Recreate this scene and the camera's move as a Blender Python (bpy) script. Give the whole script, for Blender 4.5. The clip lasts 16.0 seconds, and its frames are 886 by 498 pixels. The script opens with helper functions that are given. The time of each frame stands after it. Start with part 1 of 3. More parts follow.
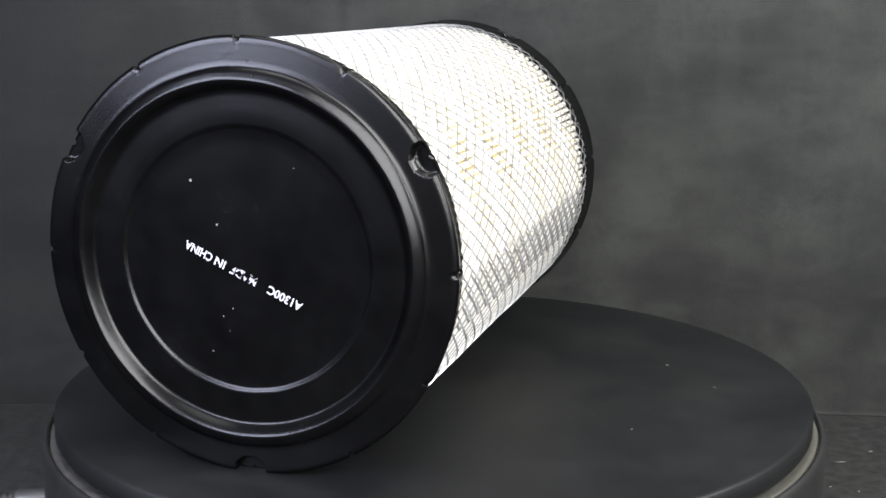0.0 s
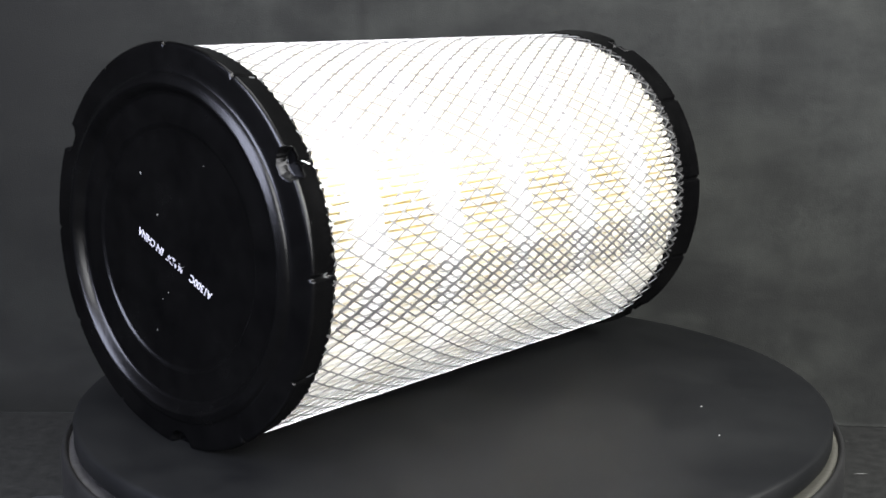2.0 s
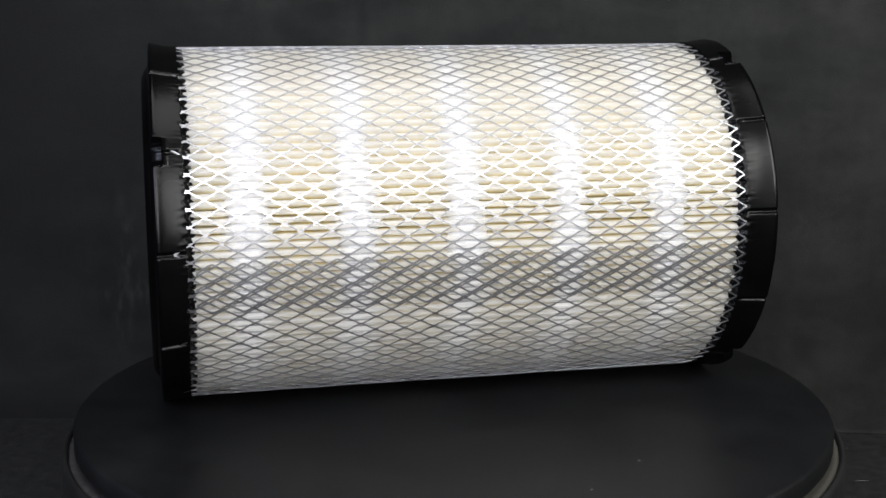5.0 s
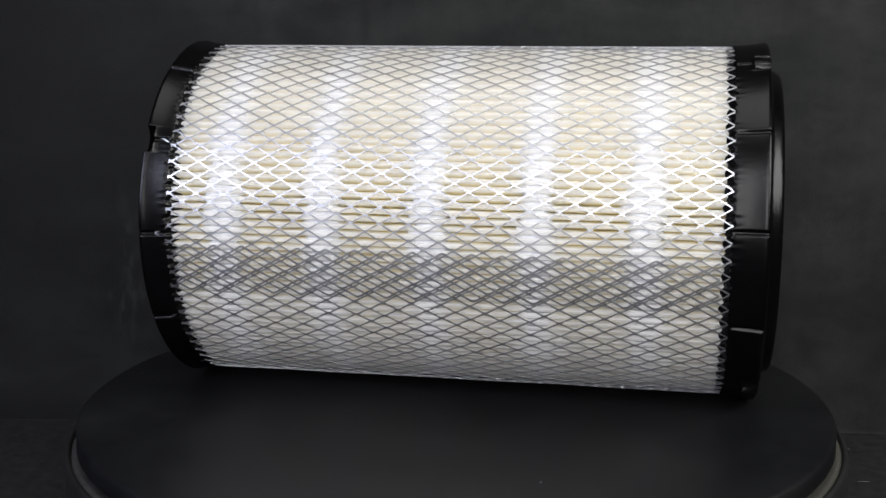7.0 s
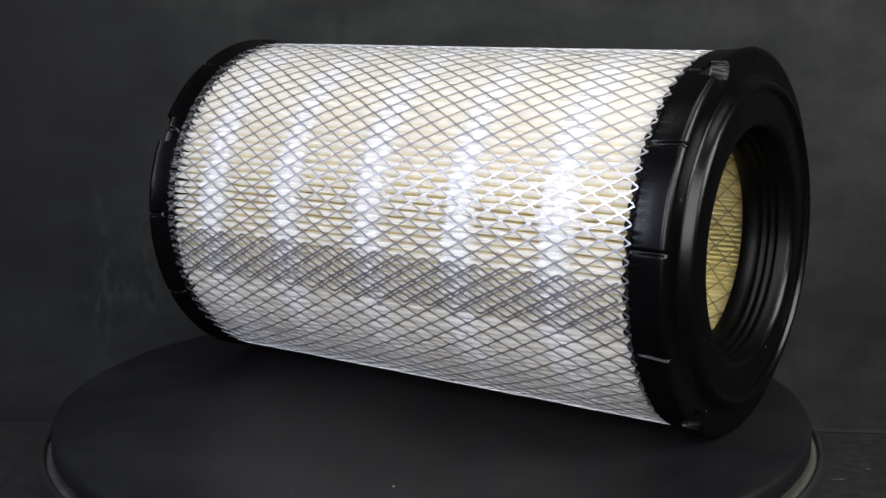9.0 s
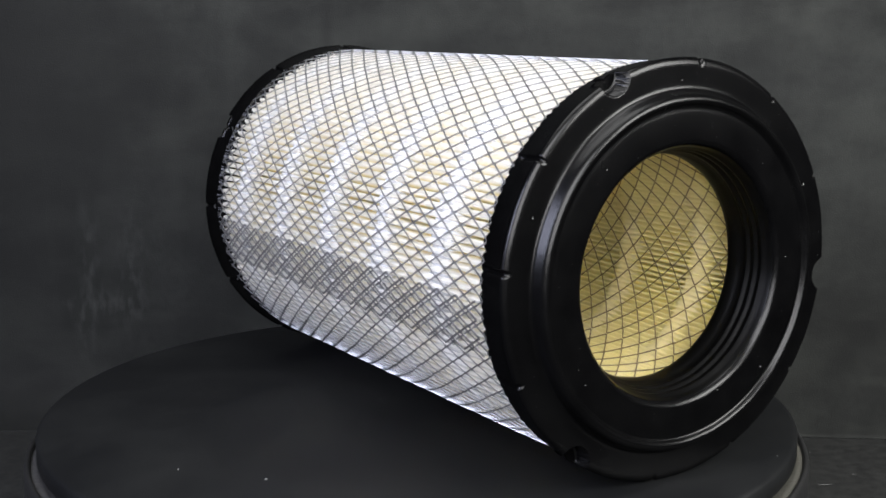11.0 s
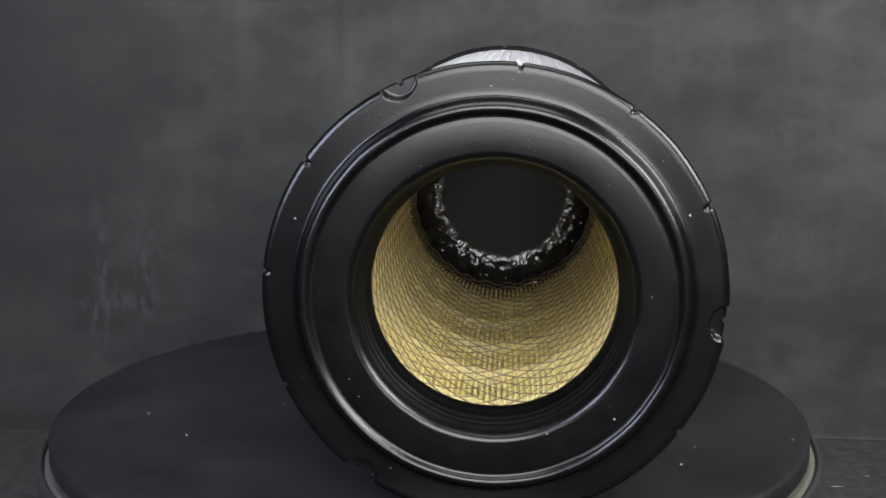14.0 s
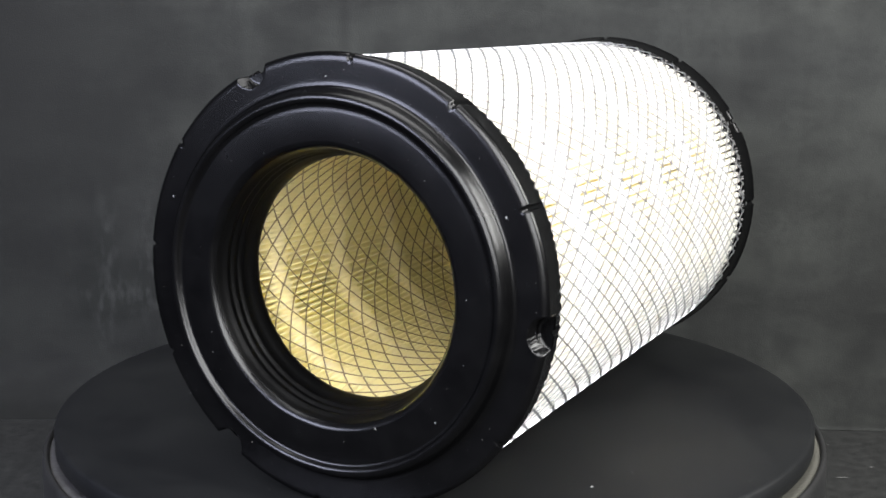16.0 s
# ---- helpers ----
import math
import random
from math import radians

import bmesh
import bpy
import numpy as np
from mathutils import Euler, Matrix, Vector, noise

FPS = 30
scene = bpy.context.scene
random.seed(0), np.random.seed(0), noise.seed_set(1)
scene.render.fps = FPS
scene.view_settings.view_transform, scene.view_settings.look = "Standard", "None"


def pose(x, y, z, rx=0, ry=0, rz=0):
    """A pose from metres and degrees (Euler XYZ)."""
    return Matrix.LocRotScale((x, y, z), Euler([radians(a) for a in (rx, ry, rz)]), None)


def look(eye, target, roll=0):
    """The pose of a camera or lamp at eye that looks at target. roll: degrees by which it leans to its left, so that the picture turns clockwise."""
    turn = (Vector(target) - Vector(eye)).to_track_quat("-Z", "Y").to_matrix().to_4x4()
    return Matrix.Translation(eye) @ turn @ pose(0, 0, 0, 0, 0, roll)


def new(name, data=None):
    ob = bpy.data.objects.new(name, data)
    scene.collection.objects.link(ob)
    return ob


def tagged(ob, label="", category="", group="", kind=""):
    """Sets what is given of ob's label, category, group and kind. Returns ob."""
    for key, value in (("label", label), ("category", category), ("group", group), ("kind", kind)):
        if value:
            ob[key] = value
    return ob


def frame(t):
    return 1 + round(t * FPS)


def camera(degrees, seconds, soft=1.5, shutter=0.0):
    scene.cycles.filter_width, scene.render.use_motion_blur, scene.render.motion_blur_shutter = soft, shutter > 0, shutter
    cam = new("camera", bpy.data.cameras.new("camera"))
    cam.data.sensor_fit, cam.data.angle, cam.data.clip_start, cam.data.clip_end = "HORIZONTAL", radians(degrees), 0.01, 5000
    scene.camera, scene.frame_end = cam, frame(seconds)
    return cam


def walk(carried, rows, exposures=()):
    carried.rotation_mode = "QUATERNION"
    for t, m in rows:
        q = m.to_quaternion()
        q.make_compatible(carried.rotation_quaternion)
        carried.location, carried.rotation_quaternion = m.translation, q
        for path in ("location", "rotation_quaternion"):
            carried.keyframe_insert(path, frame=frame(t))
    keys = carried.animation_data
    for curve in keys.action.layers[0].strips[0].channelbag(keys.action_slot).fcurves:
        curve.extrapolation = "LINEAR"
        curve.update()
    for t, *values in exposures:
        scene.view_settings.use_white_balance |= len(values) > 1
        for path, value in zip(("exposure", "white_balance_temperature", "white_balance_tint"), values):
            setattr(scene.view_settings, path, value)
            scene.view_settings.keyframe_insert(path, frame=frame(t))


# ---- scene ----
# The camera stands still and only sways a little: seconds, turn to the left, tilt down.
EYE = (0.0, -0.715, 0.2249)
SWAY = [
    (0.0, -0.40, 11.54), (0.5, -0.20, 11.38), (1.0, 0.04, 11.25), (1.5, 0.27, 11.22),
    (2.0, 0.45, 11.11), (2.5, 0.55, 11.05), (3.0, 0.63, 10.96), (3.5, 0.35, 10.92),
    (4.0, 0.36, 10.85), (6.5, 0.61, 10.78), (7.0, 0.58, 10.77), (7.5, 0.54, 10.77),
    (8.0, 0.55, 10.76), (8.5, 0.35, 10.75), (9.0, -0.51, 10.75), (9.2, -0.76, 10.73),
    (11.3, -1.19, 10.43), (11.5, -1.22, 10.46), (12.0, -1.31, 10.45), (12.5, -1.22, 10.47),
    (13.0, -1.12, 10.46), (13.5, -0.83, 10.48), (14.0, -0.60, 10.42), (14.5, -0.54, 10.36),
    (15.0, -0.24, 10.43), (15.5, -0.30, 10.77), (16.0, -0.37, 10.85),
]
EXPOSURES = [(0.0, 1.7), (1.5, 1.7), (2.5, 1.2), (3.5, 0.55), (4.2, 0.32), (6.3, -0.06), (7.5, 0.12), (9.2, 0.42), (11.3, 1.15), (12.0, 1.6), (12.5, 1.65), (16.0, 1.65)]
cam = camera(39.19, 16.0, soft=1.6)
PATH = [(t, pose(*EYE, 90 - down, 0, left)) for t, left, down in SWAY]
walk(cam, PATH, EXPOSURES)

# The platter turns at an even pace: seconds, degrees.
TURN = [
    (0.0, 0.00), (0.5, -5.92), (1.0, -11.83), (1.5, -17.76), (2.0, -23.70),
    (2.5, -29.65), (3.0, -35.59), (3.5, -41.53), (4.0, -47.50), (6.5, -77.51),
    (7.0, -83.47), (7.5, -89.44), (8.0, -95.44), (8.5, -101.44), (9.0, -107.47),
    (11.5, -137.33), (12.0, -143.26), (12.5, -149.17), (13.0, -155.07), (13.5, -160.97),
    (14.0, -166.91), (14.5, -172.88), (15.0, -178.84), (15.5, -184.81), (16.0, -190.70),
]

# ---- light ----
world = bpy.data.worlds.new("world")
scene.world = world
world.use_nodes = True
world.node_tree.nodes["Background"].inputs[0].default_value = (0.75, 0.85, 1.0, 1)
world.node_tree.nodes["Background"].inputs[1].default_value = 0.05


def softbox(name, at, target, size, watts, colour):
    data = bpy.data.lights.new(name, "AREA")
    data.shape, data.size, data.size_y = "RECTANGLE", size[0], size[1]
    data.energy, data.color = watts, colour
    ob = new(name, data)
    ob.matrix_world = look(at, target)
    return ob


softbox("softbox_cool", (-0.64, -0.62, 0.48), (0, 0, 0.10), (0.45, 0.45), 6.0, (0.74, 0.78, 1.0))
softbox("softbox_neutral", (0.70, -0.45, 0.55), (0, 0, 0.10), (0.45, 0.45), 6.9, (1.0, 1.0, 0.98))
softbox("softbox_front", (0.10, -0.97, 0.52), (0, 0, 0.10), (0.7, 0.75), 11.5, (0.98, 0.98, 1.0))
softbox("softbox_overhead", (0.0, -0.15, 1.05), (0, 0, 0.05), (0.8, 0.5), 3.4, (1.0, 1.0, 1.0))


# ---- materials ----
def material(name, colour, rough=0.5, metal=0.0, second=None, scale=30.0, detail=6.0, bump=0.0, bump_scale=400.0, rough_var=0.0, spec=0.5):
    """A principled material whose colour wanders between two tones, with fine relief."""
    m = bpy.data.materials.new(name)
    m.use_nodes = True
    nt = m.node_tree
    b = nt.nodes["Principled BSDF"]
    b.inputs["Roughness"].default_value = rough
    b.inputs["Metallic"].default_value = metal
    b.inputs["Specular IOR Level"].default_value = spec
    b.inputs["Base Color"].default_value = (*colour, 1)
    co = nt.nodes.new("ShaderNodeTexCoord")
    if second:
        n = nt.nodes.new("ShaderNodeTexNoise")
        n.inputs["Scale"].default_value, n.inputs["Detail"].default_value, n.inputs["Roughness"].default_value = scale, detail, 0.65
        nt.links.new(co.outputs["Object"], n.inputs["Vector"])
        r = nt.nodes.new("ShaderNodeValToRGB")
        r.color_ramp.elements[0].position, r.color_ramp.elements[1].position = 0.35, 0.68
        r.color_ramp.elements[0].color, r.color_ramp.elements[1].color = (*colour, 1), (*second, 1)
        nt.links.new(n.outputs["Fac"], r.inputs["Fac"])
        nt.links.new(r.outputs["Color"], b.inputs["Base Color"])
        if rough_var:
            k = nt.nodes.new("ShaderNodeMapRange")
            k.inputs["To Min"].default_value, k.inputs["To Max"].default_value = rough - rough_var, rough + rough_var
            nt.links.new(n.outputs["Fac"], k.inputs["Value"])
            nt.links.new(k.outputs["Result"], b.inputs["Roughness"])
    if bump:
        n = nt.nodes.new("ShaderNodeTexNoise")
        n.inputs["Scale"].default_value, n.inputs["Detail"].default_value = bump_scale, 4
        nt.links.new(co.outputs["Object"], n.inputs["Vector"])
        k = nt.nodes.new("ShaderNodeBump")
        k.inputs["Strength"].default_value, k.inputs["Distance"].default_value = bump, 0.001
        nt.links.new(n.outputs["Fac"], k.inputs["Height"])
        nt.links.new(k.outputs["Normal"], b.inputs["Normal"])
    return m


def backdrop_material(name):
    """Painted black canvas with cloudy greys, brushed streaks and a few pale scuffs."""
    m = material(name, (0.0030, 0.0032, 0.0032), 0.85, second=(0.0150, 0.0154, 0.0148), scale=5.0, detail=9, bump=0.25, bump_scale=900, spec=0.25)
    nt = m.node_tree
    b = nt.nodes["Principled BSDF"]
    ramp = next(n for n in nt.nodes if n.type == "VALTORGB")
    ramp.color_ramp.elements[0].position, ramp.color_ramp.elements[1].position = 0.30, 0.68
    co = next(n for n in nt.nodes if n.type == "TEX_COORD")

    def masked(vec, lo, hi, lean=0.0):
        n = nt.nodes.new("ShaderNodeTexNoise")
        n.inputs["Scale"].default_value, n.inputs["Detail"].default_value = 1.0, 8
        mp = nt.nodes.new("ShaderNodeMapping")
        mp.inputs["Scale"].default_value, mp.inputs["Rotation"].default_value = vec, (0, lean, 0)
        nt.links.new(co.outputs["Object"], mp.inputs["Vector"])
        nt.links.new(mp.outputs["Vector"], n.inputs["Vector"])
        k = nt.nodes.new("ShaderNodeMapRange")
        k.inputs["From Min"].default_value, k.inputs["From Max"].default_value = lo, hi
        nt.links.new(n.outputs["Fac"], k.inputs["Value"])
        return k.outputs["Result"]

    def mixed(fac, amount, colour, into):
        mul = nt.nodes.new("ShaderNodeMath")
        mul.operation = "MULTIPLY"
        mul.inputs[1].default_value = amount
        nt.links.new(fac, mul.inputs[0])
        mx = nt.nodes.new("ShaderNodeMix")
        mx.data_type = "RGBA"
        nt.links.new(mul.outputs[0], mx.inputs["Factor"])
        nt.links.new(into, mx.inputs[6])
        mx.inputs[7].default_value = (*colour, 1)
        return mx.outputs[2]

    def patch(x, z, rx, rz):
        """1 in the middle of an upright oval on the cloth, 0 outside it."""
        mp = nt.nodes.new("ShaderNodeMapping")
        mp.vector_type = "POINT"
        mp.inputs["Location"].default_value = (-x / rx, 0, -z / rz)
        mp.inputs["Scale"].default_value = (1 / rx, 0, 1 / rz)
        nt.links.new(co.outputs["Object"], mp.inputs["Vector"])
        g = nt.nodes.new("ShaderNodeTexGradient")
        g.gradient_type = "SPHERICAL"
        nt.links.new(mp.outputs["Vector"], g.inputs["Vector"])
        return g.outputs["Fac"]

    def times(a, b2):
        mul = nt.nodes.new("ShaderNodeMath")
        mul.operation = "MULTIPLY"
        nt.links.new(a, mul.inputs[0])
        nt.links.new(b2, mul.inputs[1])
        return mul.outputs[0]

    c = ramp.outputs["Color"]
    c = mixed(masked((14, 14, 14), 0.42, 0.70), 0.55, (0.0045, 0.0047, 0.0047), c)
    c = mixed(masked((11, 11, 13), 0.47, 0.70), 0.55, (0.0230, 0.0235, 0.0225), c)
    c = mixed(masked((150, 150, 150), 0.45, 0.62), 0.35, (0.0060, 0.0062, 0.0060), c)
    c = mixed(masked((6, 6, 26), 0.50, 0.74, 0.7), 0.45, (0.0240, 0.0245, 0.0235), c)
    c = mixed(masked((5, 5, 30), 0.52, 0.76, -0.5), 0.45, (0.0050, 0.0052, 0.0050), c)
    c = mixed(masked((34, 34, 7), 0.50, 0.78), 0.35, (0.0210, 0.0215, 0.0205), c)
    # two dark strokes paint the shade of sideways folds at the right
    c = mixed(times(patch(0.36, -0.02, 0.30, 0.035), masked((8, 8, 30), 0.3, 0.6)), 0.8, (0.0040, 0.0040, 0.0040), c)
    c = mixed(times(patch(0.30, -0.10, 0.22, 0.025), masked((8, 8, 30), 0.3, 0.6)), 0.7, (0.0040, 0.0040, 0.0040), c)
    c = mixed(times(patch(0.08, 0.21, 0.14, 0.05), masked((20, 20, 20), 0.3, 0.6)), 0.6, (0.0050, 0.0050, 0.0050), c)
    c = mixed(masked((60, 60, 6), 0.55, 0.8), 0.35, (0.008, 0.008, 0.008), c)
    c = mixed(masked((7, 7, 13), 0.50, 0.66, 0.45), 0.55, (0.0235, 0.0240, 0.0225), c)
    c = mixed(masked((30, 30, 22), 0.50, 0.68), 0.50, (0.0060, 0.0062, 0.0060), c)
    c = mixed(masked((14, 14, 40), 0.56, 0.72, -0.7), 0.30, (0.0260, 0.0265, 0.0250), c)
    # three ovals paint the dimmer light at the left into the canvas
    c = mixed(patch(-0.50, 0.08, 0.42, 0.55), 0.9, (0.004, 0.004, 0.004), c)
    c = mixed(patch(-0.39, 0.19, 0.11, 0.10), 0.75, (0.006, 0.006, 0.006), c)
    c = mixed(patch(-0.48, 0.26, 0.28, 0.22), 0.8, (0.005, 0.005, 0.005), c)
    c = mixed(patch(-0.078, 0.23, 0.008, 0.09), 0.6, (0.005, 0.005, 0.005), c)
    for x, z, rx, rz in SCUFFS:
        c = mixed(times(patch(x, z, rx, rz), masked((130, 130, 60), 0.45, 0.66)), 0.45, (0.034, 0.034, 0.034), c)
    tint = nt.nodes.new("ShaderNodeMix")
    tint.data_type, tint.blend_type = "RGBA", "MULTIPLY"
    tint.inputs["Factor"].default_value = 1.0
    tint.inputs[7].default_value = (0.96, 1.0, 0.95, 1)
    nt.links.new(c, tint.inputs[6])
    nt.links.new(tint.outputs[2], b.inputs["Base Color"])
    return m


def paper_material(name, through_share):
    """Filter paper that lets some light through: white at the outer folds, amber glow painted in towards the core."""
    m = material(name, (0.90, 0.90, 0.89), 0.85, second=(0.94, 0.94, 0.93), scale=60, bump=0.2, bump_scale=1500, spec=0.2)
    nt = m.node_tree
    b, out = nt.nodes["Principled BSDF"], nt.nodes["Material Output"]
    co = next(n for n in nt.nodes if n.type == "TEX_COORD")
    ramp = next(n for n in nt.nodes if n.type == "VALTORGB")
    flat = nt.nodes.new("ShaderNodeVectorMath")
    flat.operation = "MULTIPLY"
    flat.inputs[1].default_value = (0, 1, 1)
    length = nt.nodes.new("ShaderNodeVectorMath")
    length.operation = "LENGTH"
    # radius sets how much bounced and transmitted amber glow the colour takes
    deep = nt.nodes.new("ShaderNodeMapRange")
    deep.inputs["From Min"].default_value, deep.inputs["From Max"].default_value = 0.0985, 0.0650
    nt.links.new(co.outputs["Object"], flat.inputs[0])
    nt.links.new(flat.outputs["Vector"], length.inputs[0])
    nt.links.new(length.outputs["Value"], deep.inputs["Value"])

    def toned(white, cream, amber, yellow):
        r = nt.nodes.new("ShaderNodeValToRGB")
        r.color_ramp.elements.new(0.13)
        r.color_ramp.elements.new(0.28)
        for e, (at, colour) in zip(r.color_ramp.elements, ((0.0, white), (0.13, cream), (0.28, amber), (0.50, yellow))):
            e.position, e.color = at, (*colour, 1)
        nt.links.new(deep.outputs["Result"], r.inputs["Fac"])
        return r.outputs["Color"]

    grain = nt.nodes.new("ShaderNodeMix")
    grain.data_type, grain.blend_type = "RGBA", "MULTIPLY"
    grain.inputs["Factor"].default_value = 1.0
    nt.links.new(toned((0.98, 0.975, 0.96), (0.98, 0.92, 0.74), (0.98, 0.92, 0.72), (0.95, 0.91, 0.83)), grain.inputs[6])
    nt.links.new(ramp.outputs["Color"], grain.inputs[7])
    nt.links.new(grain.outputs[2], b.inputs["Base Color"])
    tr = nt.nodes.new("ShaderNodeBsdfTranslucent")
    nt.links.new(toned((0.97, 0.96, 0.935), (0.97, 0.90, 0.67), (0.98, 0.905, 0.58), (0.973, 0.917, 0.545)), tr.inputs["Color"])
    mx = nt.nodes.new("ShaderNodeMixShader")
    mx.inputs[0].default_value = through_share
    nt.links.new(b.outputs[0], mx.inputs[1])
    nt.links.new(tr.outputs[0], mx.inputs[2])
    nt.links.new(mx.outputs[0], out.inputs["Surface"])
    return m


SCUFFS = [(-0.297, 0.015, 0.014, 0.075), (-0.300, -0.03, 0.040, 0.022), (-0.258, 0.0, 0.02, 0.08), (-0.305, -0.055, 0.014, 0.035), (-0.27, -0.03, 0.03, 0.02)]
RUBBER = material("black_polyurethane", (0.0005, 0.0005, 0.0006), 0.26, second=(0.0012, 0.0012, 0.0013), scale=45, bump=0.06, bump_scale=500, rough_var=0.04, spec=0.20)
NECK = material("dull_black_polyurethane", (0.0006, 0.0006, 0.0006), 0.42, second=(0.0011, 0.0011, 0.0011), scale=60, bump=0.08, bump_scale=500, spec=0.09)
STEEL = material("galvanised_steel", (0.40, 0.40, 0.415), 0.42, 1.0, second=(0.54, 0.54, 0.555), scale=200, rough_var=0.08)
LINER = material("lacquered_steel", (0.27, 0.22, 0.14), 0.42, 0.9, second=(0.37, 0.32, 0.22), scale=200)
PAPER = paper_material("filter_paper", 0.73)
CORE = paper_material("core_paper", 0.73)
POTTING = material("set_potting_resin", (0.004, 0.004, 0.004), 0.20, second=(0.012, 0.011, 0.010), scale=70, bump=0.25, bump_scale=260, spec=0.45)
GLUE = material("hot_melt_glue", (0.62, 0.62, 0.63), 0.8, second=(0.50, 0.50, 0.515), scale=120, bump=0.3, bump_scale=500)
PLATTER = material("matt_black_vinyl", (0.0022, 0.0024, 0.0029), 0.46, second=(0.0068, 0.0071, 0.0072), scale=9, detail=9, bump=0.15, bump_scale=1200, rough_var=0.08, spec=0.24)
BASE = material("worn_black_plastic", (0.003, 0.003, 0.003), 0.5, second=(0.008, 0.008, 0.008), scale=25, bump=0.2)
LIP = material("worn_grey_ring", (0.040, 0.039, 0.039), 0.55, second=(0.010, 0.010, 0.010), scale=90, bump=0.5)


def lighter_towards(m, worn, start, end):
    """Adds a lighter tone on the side of a thing that lies towards +x."""
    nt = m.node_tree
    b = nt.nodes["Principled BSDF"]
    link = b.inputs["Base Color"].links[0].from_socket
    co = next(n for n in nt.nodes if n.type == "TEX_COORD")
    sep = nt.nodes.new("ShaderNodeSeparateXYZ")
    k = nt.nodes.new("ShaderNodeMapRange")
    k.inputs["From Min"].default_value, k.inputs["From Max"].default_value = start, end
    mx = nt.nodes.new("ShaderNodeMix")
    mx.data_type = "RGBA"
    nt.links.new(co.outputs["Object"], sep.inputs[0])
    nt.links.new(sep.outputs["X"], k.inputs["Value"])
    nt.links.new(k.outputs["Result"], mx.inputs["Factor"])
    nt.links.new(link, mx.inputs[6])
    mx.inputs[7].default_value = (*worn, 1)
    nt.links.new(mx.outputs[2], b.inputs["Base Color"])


lighter_towards(LIP, (0.055, 0.053, 0.042), 0.05, 0.26)
DUST = material("white_dust", (0.15, 0.155, 0.145), 0.9, second=(0.06, 0.06, 0.06), scale=60)
INK = material("white_ink", (0.42, 0.42, 0.46), 0.6, second=(0.16, 0.16, 0.19), scale=900)
CABLE = material("black_cable", (0.015, 0.015, 0.016), 0.4, second=(0.03, 0.03, 0.03), scale=60, bump=0.1)
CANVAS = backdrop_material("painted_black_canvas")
TABLETOP = material("dark_grey_felt", (0.0070, 0.0073, 0.0070), 0.85, second=(0.0185, 0.019, 0.018), scale=110, detail=14, bump=0.5, bump_scale=700, spec=0.25)
WALL = material("dark_wall_paint", (0.05, 0.05, 0.05), 0.8, second=(0.07, 0.07, 0.07), scale=3)


# ---- helpers ----
def mesh_of(name, verts, faces, mat, smooth=False):
    me = bpy.data.meshes.new(name)
    me.from_pydata(verts, [], faces)
    me.materials.append(mat)
    if smooth:
        me.polygons.foreach_set("use_smooth", [True] * len(me.polygons))
    me.update()
    return me


def part(name, me, parent, label=""):
    ob = new(name, me)
    ob.parent = parent
    return tagged(ob, label)


def box(name, size, at, mat, bevel=0.0, turn=0.0):
    bm = bmesh.new()
    bmesh.ops.create_cube(bm, size=1.0)
    bmesh.ops.scale(bm, vec=size, verts=bm.verts)
    if bevel:
        bmesh.ops.bevel(bm, geom=bm.edges[:], offset=bevel, segments=3, affect="EDGES", profile=0.5)
    me = bpy.data.meshes.new(name)
    bm.to_mesh(me)
    bm.free()
    me.materials.append(mat)
    ob = new(name, me)
    ob.matrix_world = pose(*at, 0, 0, turn)
    return ob


def spun_z(name, profile, mat, steps=192, wobble=0.0):
    """A body turned round the z axis from (radius, height) pairs."""
    verts, faces = [], []
    n = len(profile)
    for i in range(steps):
        a = 2 * math.pi * i / steps
        for r, z in profile:
            k = r + (wobble * (noise.noise((math.cos(a) * 6, math.sin(a) * 6, z * 60))) if r > 0.01 else 0)
            verts.append((k * math.cos(a), k * math.sin(a), z))
    for i in range(steps):
        j = (i + 1) % steps
        for k in range(n - 1):
            faces.append((i * n + k, j * n + k, j * n + k + 1, i * n + k + 1))
    me = mesh_of(name, verts, faces, mat, True)
    return me


# ---- table, backdrop and room ----
TABLE_Z = -0.134
table = tagged(box("table", (2.4, 1.6, 0.04), (0, -0.05, TABLE_Z - 0.02), TABLETOP, 0.004), "table top covered with dark grey felt", "table", kind="structure")


def build_table_scuffs():
    """Short pale scratches and crumbs on the felt beside the turntable."""
    rnd = random.Random(21)
    verts, faces = [], []
    marks = [(0.3184, 0.2055, 0.0060, 0.0007), (0.2947, 0.1554, 0.0012, 0.0008), (0.3128, 0.1466, 0.0010, 0.0007), (0.349, 0.2275, 0.0022, 0.0005)]
    marks += [(rnd.uniform(0.26, 0.44), rnd.uniform(0.05, 0.28), rnd.uniform(0.0005, 0.0016), 0.0004) for _ in range(22)]
    for x, y, long, wide in marks:
        k, turn = len(verts), rnd.uniform(-0.25, 0.25)
        for q in range(8):
            a = math.pi * q / 4
            p, w = long * math.cos(a), wide * math.sin(a) * rnd.uniform(0.6, 1.2)
            verts.append((x + p * math.cos(turn) - w * math.sin(turn), y + 0.05 + p * math.sin(turn) + w * math.cos(turn), 0.0202))
        verts.append((x, y + 0.05, 0.0205))
        faces += [(k + q, k + (q + 1) % 8, k + 8) for q in range(8)]
    ob = part("scuff_marks", mesh_of("scuff_marks", verts, faces, DUST), table, "pale scratches and crumbs")
    ob["kind"] = "stuff"


build_table_scuffs()


